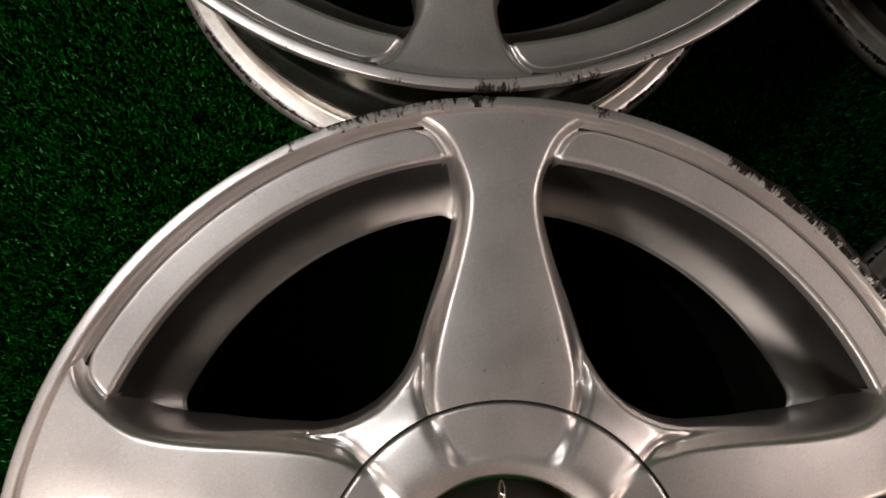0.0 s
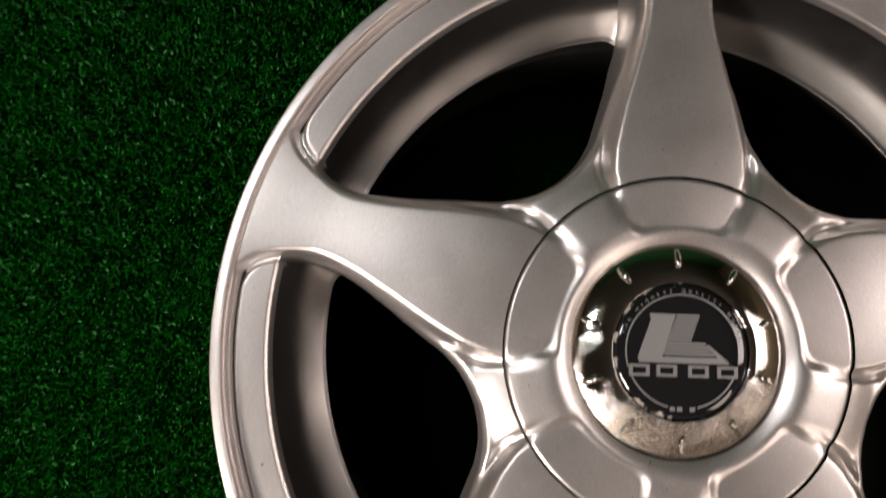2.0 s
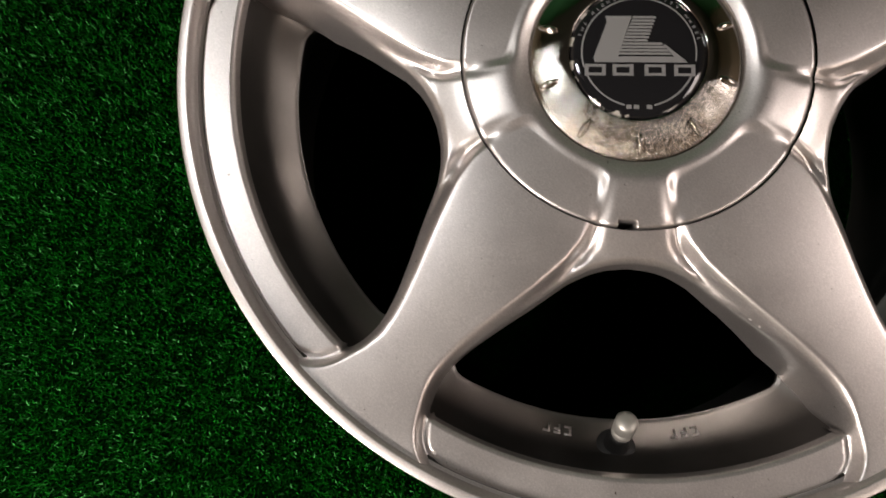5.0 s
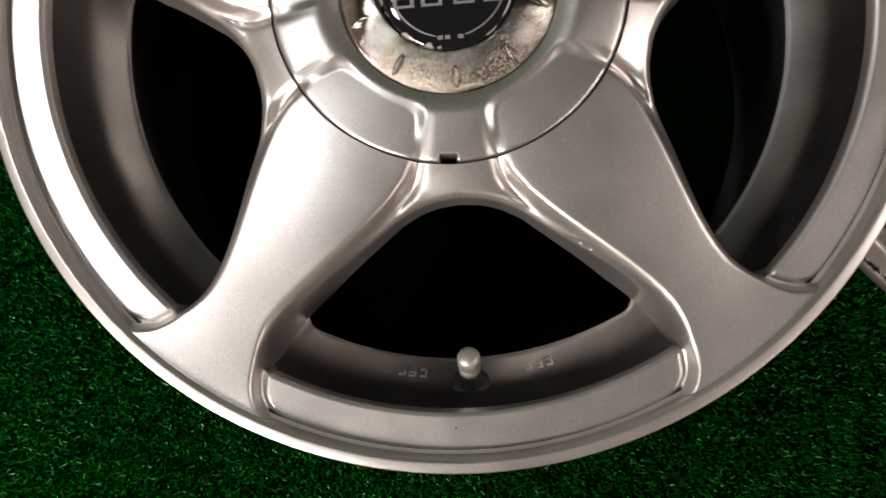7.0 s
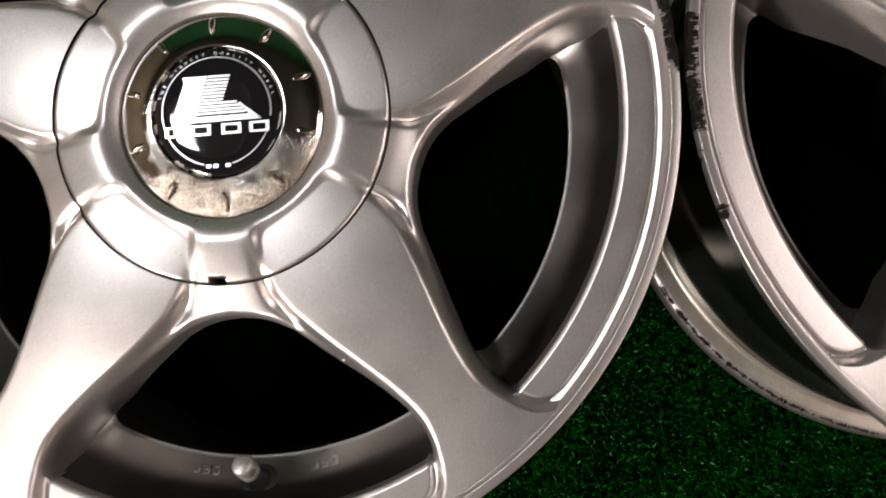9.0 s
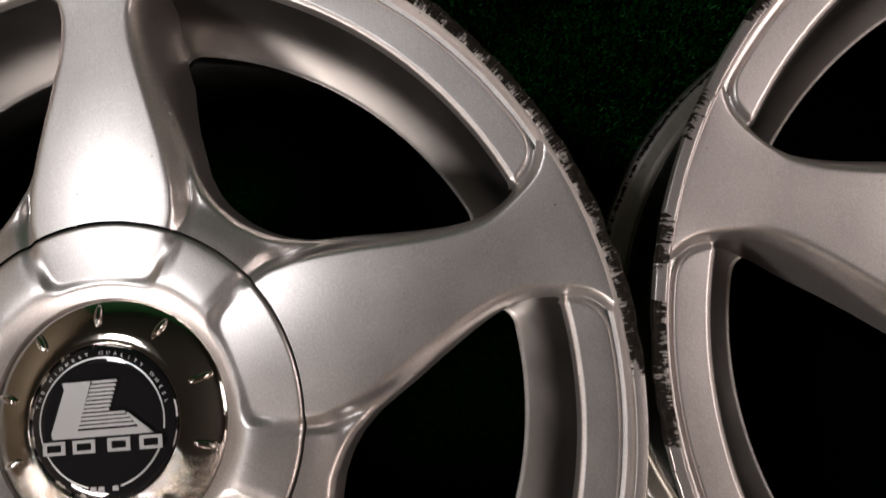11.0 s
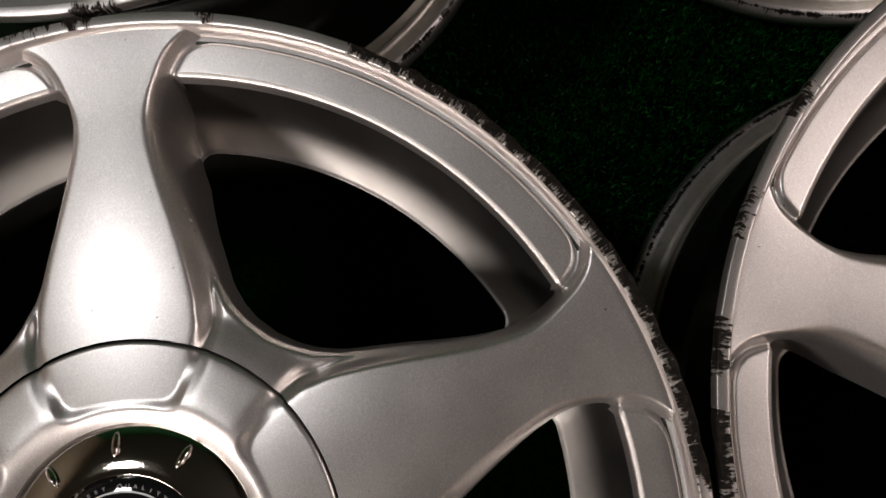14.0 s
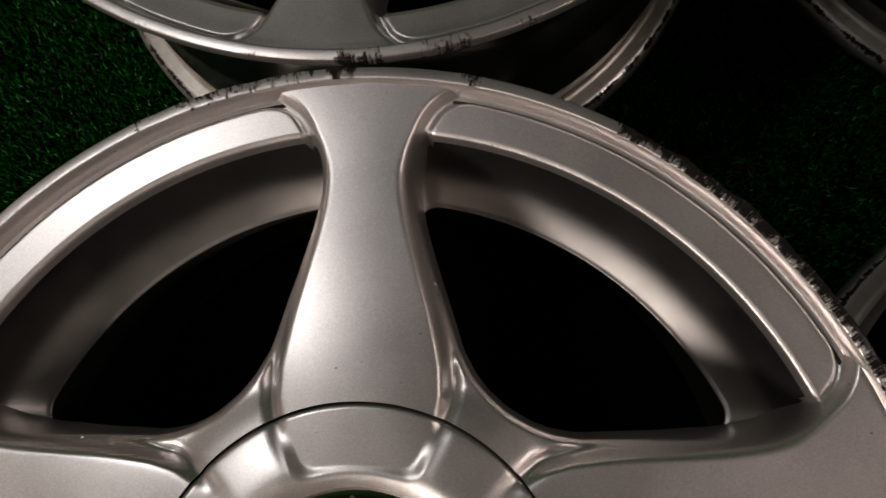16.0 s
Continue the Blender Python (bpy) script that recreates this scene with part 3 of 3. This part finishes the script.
def build_badge_print(cap):
    """The emblem: plain slanted shape with stripes, a row of four plain blocks, a thin ring and the motto."""
    bm = bmesh.new()
    z = 0.0008
    flat(bm, [(-15.7, 17.3), (-3.4, 17.3), (-9.9, -2.5), (15.9, -2.5), (22.4, -5.3), (-20.6, -5.3), (-21.2, -3.0), (-15.0, 14.4)], z + 0.0002)
    flat(bm, [(11.0, 3.4), (12.0, 3.4), (21.6, -4.6), (16.4, -2.9)], z + 0.0002)
    for n in range(12):
        y0 = 17.3 - n * 1.62
        left = -2.8 - 6.6 * n / 11
        right = 7.6 - 0.345 * (17.3 - y0) if y0 > 4.4 else 10.4 + (4.4 - y0) * 0.80
        line = bmesh.new()
        flat(line, [(left, y0), (right, y0), (right + 0.3, y0 - 1.12), (left - 0.4, y0 - 1.12)], z + 0.0002)
        part("emblem_stripe", line, PRINT, cap, "", False)
    part("emblem", bm, PRINT, cap, "silver striped emblem shape", False)
    bm = bmesh.new()
    for x0 in (-25.2, -12.4, 2.4, 16.0):
        for lo, hi in (((0, -7.5), (9.6, -6.3)), ((0, -11.7), (9.6, -10.5)), ((0, -10.6), (1.7, -7.4)), ((7.9, -10.6), (9.6, -7.4))):
            flat(bm, [(x0 + lo[0], lo[1]), (x0 + hi[0], lo[1]), (x0 + hi[0], hi[1]), (x0 + lo[0], hi[1])], 0.0008)
        part("name_bar", bm, PRINT, cap, "plain silver bar", False)
        bm = bmesh.new()
    for x0 in (-6.0, -2.6, 3.4):
        flat(bm, [(x0, -25.6), (x0 + 2.4, -25.6), (x0 + 2.4, -27.4), (x0, -27.4)], 0.0001)
        part("small_bar", bm, PRINT, cap, "plain silver bar", False)
        bm = bmesh.new()
    bm.free()
    bm = bmesh.new()
    for lo, hi in ((-9, 197), (203, 255), (285, 337)):
        k = max(8, int((hi - lo) / 3))
        pts = [math.radians(lo + (hi - lo) * i / k) for i in range(k + 1)]
        inner = [bm.verts.new((0.0262 * math.cos(a), 0.0262 * math.sin(a), 0.00030)) for a in pts]
        outer = [bm.verts.new((0.0269 * math.cos(a), 0.0269 * math.sin(a), 0.00026)) for a in pts]
        for i in range(k):
            bm.faces.new((inner[i], outer[i], outer[i + 1], inner[i + 1]))
    part("ring_line", bm, PRINT, cap, "thin silver ring line", False)
    part("motto", arc_words("THE HIGHEST QUALITY WHEEL", 0.0279, 0.0020, 163, 14, 0.0000), PRINT, cap, "small silver lettering", False)


def build_wheel(name, at, turn, seed, rash_at, label):
    wheel = new(name)
    wheel.empty_display_size = 0.05
    tagged(wheel, label, "wheel", "alloy wheels on the turf")
    ob = new("spoked_face", FACE_MESH)
    ob.parent = wheel
    rim = part_mesh("rim", build_rim(seed, [(lo - turn, hi - turn, s) for lo, hi, s in rash_at]), WORN, wheel, "silver rim with black kerb scrapes")
    rim.data.materials.append(BED)
    rim.data.materials.append(FLANGE)
    part_mesh("barrel", BARREL_MESH, BARREL, wheel, "inner barrel in silver darkened for shade")
    part("hub", spin([(0.0, -0.03), (0.0840, -0.03), (0.0842, -0.0140), (0.0846, -0.018), (0.088, -0.040), (0.080, -0.048), (0.074, -0.055), (0.074, -0.120), (0.0, -0.120)], 72), HUBMETAL, wheel, "unpainted cast hub")
    wheel.matrix_world = pose(at[0], at[1], FACE, 0, 0, turn)
    return wheel


def tilted(at, axis):
    return Matrix.Translation(at) @ Vector(axis).to_track_quat("Z", "Y").to_matrix().to_4x4()


def build_valve(wheel, angle):
    """Rubber stem with a grey cap, standing in the slope of the barrel; angle in the wheel's own degrees."""
    a = math.radians(angle)
    out = Vector((math.cos(a), math.sin(a), 0))
    base = out * 0.1862 + Vector((0, 0, -0.0450))
    axis = -out * 0.50 + Vector((0, 0, 0.87))
    m = tilted(base, axis)
    seat = spin([(0.0, 0.0014), (0.0084, 0.0014), (0.0096, 0.0004), (0.0098, -0.004)], 28)
    bmesh.ops.transform(seat, matrix=tilted(base, -out * 0.66 + Vector((0, 0, 0.75))), verts=seat.verts)
    valve = part("valve_stem", spin([(0.0062, -0.002), (0.0060, 0.004), (0.0048, 0.010), (0.0044, 0.018), (0.0, 0.018)], 28), RUBBER, wheel, "black rubber valve stem")
    valve.data.transform(m)
    part("valve_seat", seat, RUBBER, valve)
    cap = spin([(0.0046, 0.016), (0.0052, 0.0165), (0.0053, 0.0205), (0.0047, 0.0210), (0.0047, 0.0216), (0.0054, 0.0222), (0.0054, 0.0285), (0.0048, 0.0300), (0.0030, 0.0308), (0.0, 0.0310)], 28)
    bmesh.ops.transform(cap, matrix=m, verts=cap.verts)
    part("valve_cap", cap, STEEL, valve, "worn grey metal valve cap")


def build_marks(wheel, angle, spread):
    """Raised cast marks on the slope of the barrel, too worn to read: plain bars."""
    for side in (-1, 1):
        bm = bmesh.new()
        for n in (-1, 0, 1):
            a = math.radians(angle + side * spread + n * 1.7)
            out = Vector((math.cos(a), math.sin(a), 0))
            m = tilted(out * 0.1822 + Vector((0, 0, -0.0486)), -out * 0.62 + Vector((0, 0, 0.78)))
            for w, h, dx, dy in ((0.0036, 0.0010, 0, 0.0022), (0.0010, 0.0046, -0.0012, 0), (0.0034, 0.0010, 0, -0.0020 * n)):
                v = box(bm, (dx - w / 2, dy - h / 2, -0.0006), (dx + w / 2, dy + h / 2, 0.0007))
                bmesh.ops.transform(bm, matrix=m, verts=v)
        part("cast_mark", bm, SILVER, wheel)


# ---- the room ----
# Walls and ceiling are unseen, added to give the metal something to mirror.
HALF = 2.1
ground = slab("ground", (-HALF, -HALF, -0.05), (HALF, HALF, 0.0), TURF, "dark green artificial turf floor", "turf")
slab("wall_north", (-HALF, HALF, -0.05), (HALF, HALF + 0.1, TALL), GREEN, "unseen green wall added for reflections", "wall")
slab("wall_south", (-HALF, -HALF - 0.1, -0.05), (HALF, -HALF, TALL), WALL, "unseen plain plastered wall added for reflections", "wall")
slab("wall_east", (HALF, -HALF - 0.1, -0.05), (HALF + 0.1, HALF + 0.1, TALL), WALL, "unseen plain plastered wall added for reflections", "wall")
slab("wall_west", (-HALF - 0.1, -HALF - 0.1, -0.05), (-HALF, HALF + 0.1, TALL), WALL, "unseen plain plastered wall added for reflections", "wall")
slab("ceiling", (-HALF - 0.1, -HALF - 0.1, TALL), (HALF + 0.1, HALF + 0.1, TALL + 0.1), CEIL, "unseen plain grey ceiling added over the wheels", "ceiling")


def ceiling_lamp(at, w, d):
    bm = bmesh.new()
    box(bm, (-w / 2, -d / 2, -0.09), (w / 2, d / 2, -0.002))
    bmesh.ops.bevel(bm, geom=bm.edges[:], offset=0.012, segments=2, affect="EDGES")
    ob = tagged(part("ceiling_lamp", bm, LAMPWHITE, None, "", False), "white lamp housing fixed to the ceiling", "lamp", "ceiling lamps")
    ob.matrix_world = pose(*at)


ceiling_lamp(LAMP_WEST, 0.8, 0.5)
# Unseen panels added to carry the fill; no such lamps are known.
for at in (FILL_EAST, FILL_SOUTH):
    bm = bmesh.new()
    box(bm, (-0.50, -0.40, -0.02), (0.50, 0.40, 0.03))
    bmesh.ops.bevel(bm, geom=bm.edges[:], offset=0.012, segments=2, affect="EDGES")
    wall_lamp = tagged(part("wall_lamp", bm, LAMPWHITE, None, "", False), "unseen white fill panel added on the wall", "lamp", "wall lamps")
    wall_lamp.matrix_world = look((at[0] - 0.03, at[1], at[2]), (0.1, 0.05, 0.2)) @ Matrix.Rotation(math.pi / 2, 4, "Z")
# Head and stand are added to carry the unseen southwest light.
work_lamp = new("work_lamp")
tagged(work_lamp, "unseen white lamp on an added stand on the turf", "lamp")
bm = bmesh.new()
box(bm, (-0.05, -0.15, -0.17), (0.0, 0.15, 0.17))
bmesh.ops.bevel(bm, geom=bm.edges[:], offset=0.01, segments=2, affect="EDGES")
part("lamp_head", bm, LAMPWHITE, work_lamp, "", False)
part("stand", spin([(0.0, -0.16), (0.012, -0.16), (0.012, -UNSEEN_LAMP[2] + 0.02), (0.14, -UNSEEN_LAMP[2] + 0.015), (0.14, -UNSEEN_LAMP[2]), (0.0, -UNSEEN_LAMP[2])], 32), RUBBER, work_lamp)
work_lamp.matrix_world = pose(*UNSEEN_LAMP, 0, 0, 46.0)

# ---- the wheels ----
main_wheel = build_wheel("alloy_wheel", (0.0, 0.0), 90.99, 3, [(2, 63, 1.0), (92, 95, 1.0), (96, 113, 0.80), (78, 80.5, 0.9), (72, 74, 0.6), (115, 119, 0.7), (141, 142, 0.7)],
                         "silver five-spoke alloy wheel with black centre badge and kerbed rim")
cap, badge = build_cap(main_wheel)
build_badge_print(cap)
for ob in cap.children:
    if ob.name.split(".")[0] in ("emblem", "emblem_stripe", "name_bar", "small_bar", "ring_line", "motto"):
        ob.matrix_basis = pose(0, 0, 0.0004, 0, 0, -90 + 0.5)
build_valve(main_wheel, -180.3)
build_marks(main_wheel, -179.4, 10.0)

upper = build_wheel("alloy_wheel", (-0.0193, 0.4437), -91.8, 5, [(-90, -84, 0.84), (-80, -74, 0.78), (-70, -66, 0.74), (-100, -97, 0.7), (-114, -111, 0.7), (-60, -50, 0.62)],
                    "silver five-spoke alloy wheel with scraped flange lying on turf")
right = build_wheel("alloy_wheel", (0.4448, 0.0089), 158.3, 7, [(137, 142, 0.9), (150, 156, 0.85), (164, 170, 0.95), (173, 188, 1.0), (190, 192, 0.8), (197, 199, 0.9)],
                    "silver five-spoke alloy wheel with black scrapes round its flange")
fourth = build_wheel("alloy_wheel", (0.436, 0.482), 30.0, 9, [(190, 250, 0.8)], "silver five-spoke alloy wheel lying in shade on turf")
for w in (upper, right, fourth):
    build_cap(w)

# ---- the turf pile ----
rng = np.random.RandomState(11)
COUNT = 330000
bx, by = rng.uniform(-0.62, 0.50, COUNT * 2), rng.uniform(-0.52, 0.62, COUNT * 2)
keep = np.ones(COUNT * 2, bool)
# No blades inside the wheels, so their openings look as dark as shade.
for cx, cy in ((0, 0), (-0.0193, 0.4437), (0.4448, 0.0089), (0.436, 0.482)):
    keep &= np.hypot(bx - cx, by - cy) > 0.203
clump = np.array([noise.noise(Vector((x * 60, y * 60, 0.0))) for x, y in zip(bx, by)])
keep &= rng.rand(COUNT * 2) < 0.75 + 0.6 * clump
bx, by, clump = bx[keep][:COUNT], by[keep][:COUNT], clump[keep][:COUNT]
# coarser blades out to the walls
FAR = 420000
fx, fy = rng.uniform(-2.09, 2.09, FAR), rng.uniform(-2.09, 2.09, FAR)
out = (fx < -0.62) | (fx > 0.50) | (fy < -0.52) | (fy > 0.62)
for cx, cy in ((0.4448, 0.0089), (0.436, 0.482)):
    out &= np.hypot(fx - cx, fy - cy) > 0.203
fx, fy = fx[out], fy[out]
big = np.concatenate([np.ones(len(bx)), np.full(len(fx), 2.7)])
bx, by, clump = np.concatenate([bx, fx]), np.concatenate([by, fy]), np.concatenate([clump, np.zeros(len(fx))])
n = len(bx)
ang, lean = rng.uniform(0, 2 * math.pi, n), rng.uniform(0.1, 1.0, n)
long = rng.uniform(0.0035, 0.0066, n) * (1 + 0.2 * clump) * (0.45 + 0.55 * big)
wide = rng.uniform(0.0005, 0.0009, n) * big
dx, dy = np.cos(ang) * np.sin(lean) * long, np.sin(ang) * np.sin(lean) * long
px, py = -np.sin(ang) * wide, np.cos(ang) * wide
tip = np.stack([bx + dx, by + dy, np.cos(lean) * long], 1)
low1 = np.stack([bx - px, by - py, np.full(n, -0.0005)], 1)
low2 = np.stack([bx + px, by + py, np.full(n, -0.0005)], 1)
pile_verts = np.stack([low1, low2, tip], 1).reshape(-1, 3)
pile = bpy.data.meshes.new("turf_pile")
pile.from_pydata(pile_verts.tolist(), [], np.arange(3 * n).reshape(-1, 3).tolist())
tagged(part_mesh("turf_pile", pile, BLADE, None, "", False), "short dark green plastic turf blades", "turf", kind="stuff")
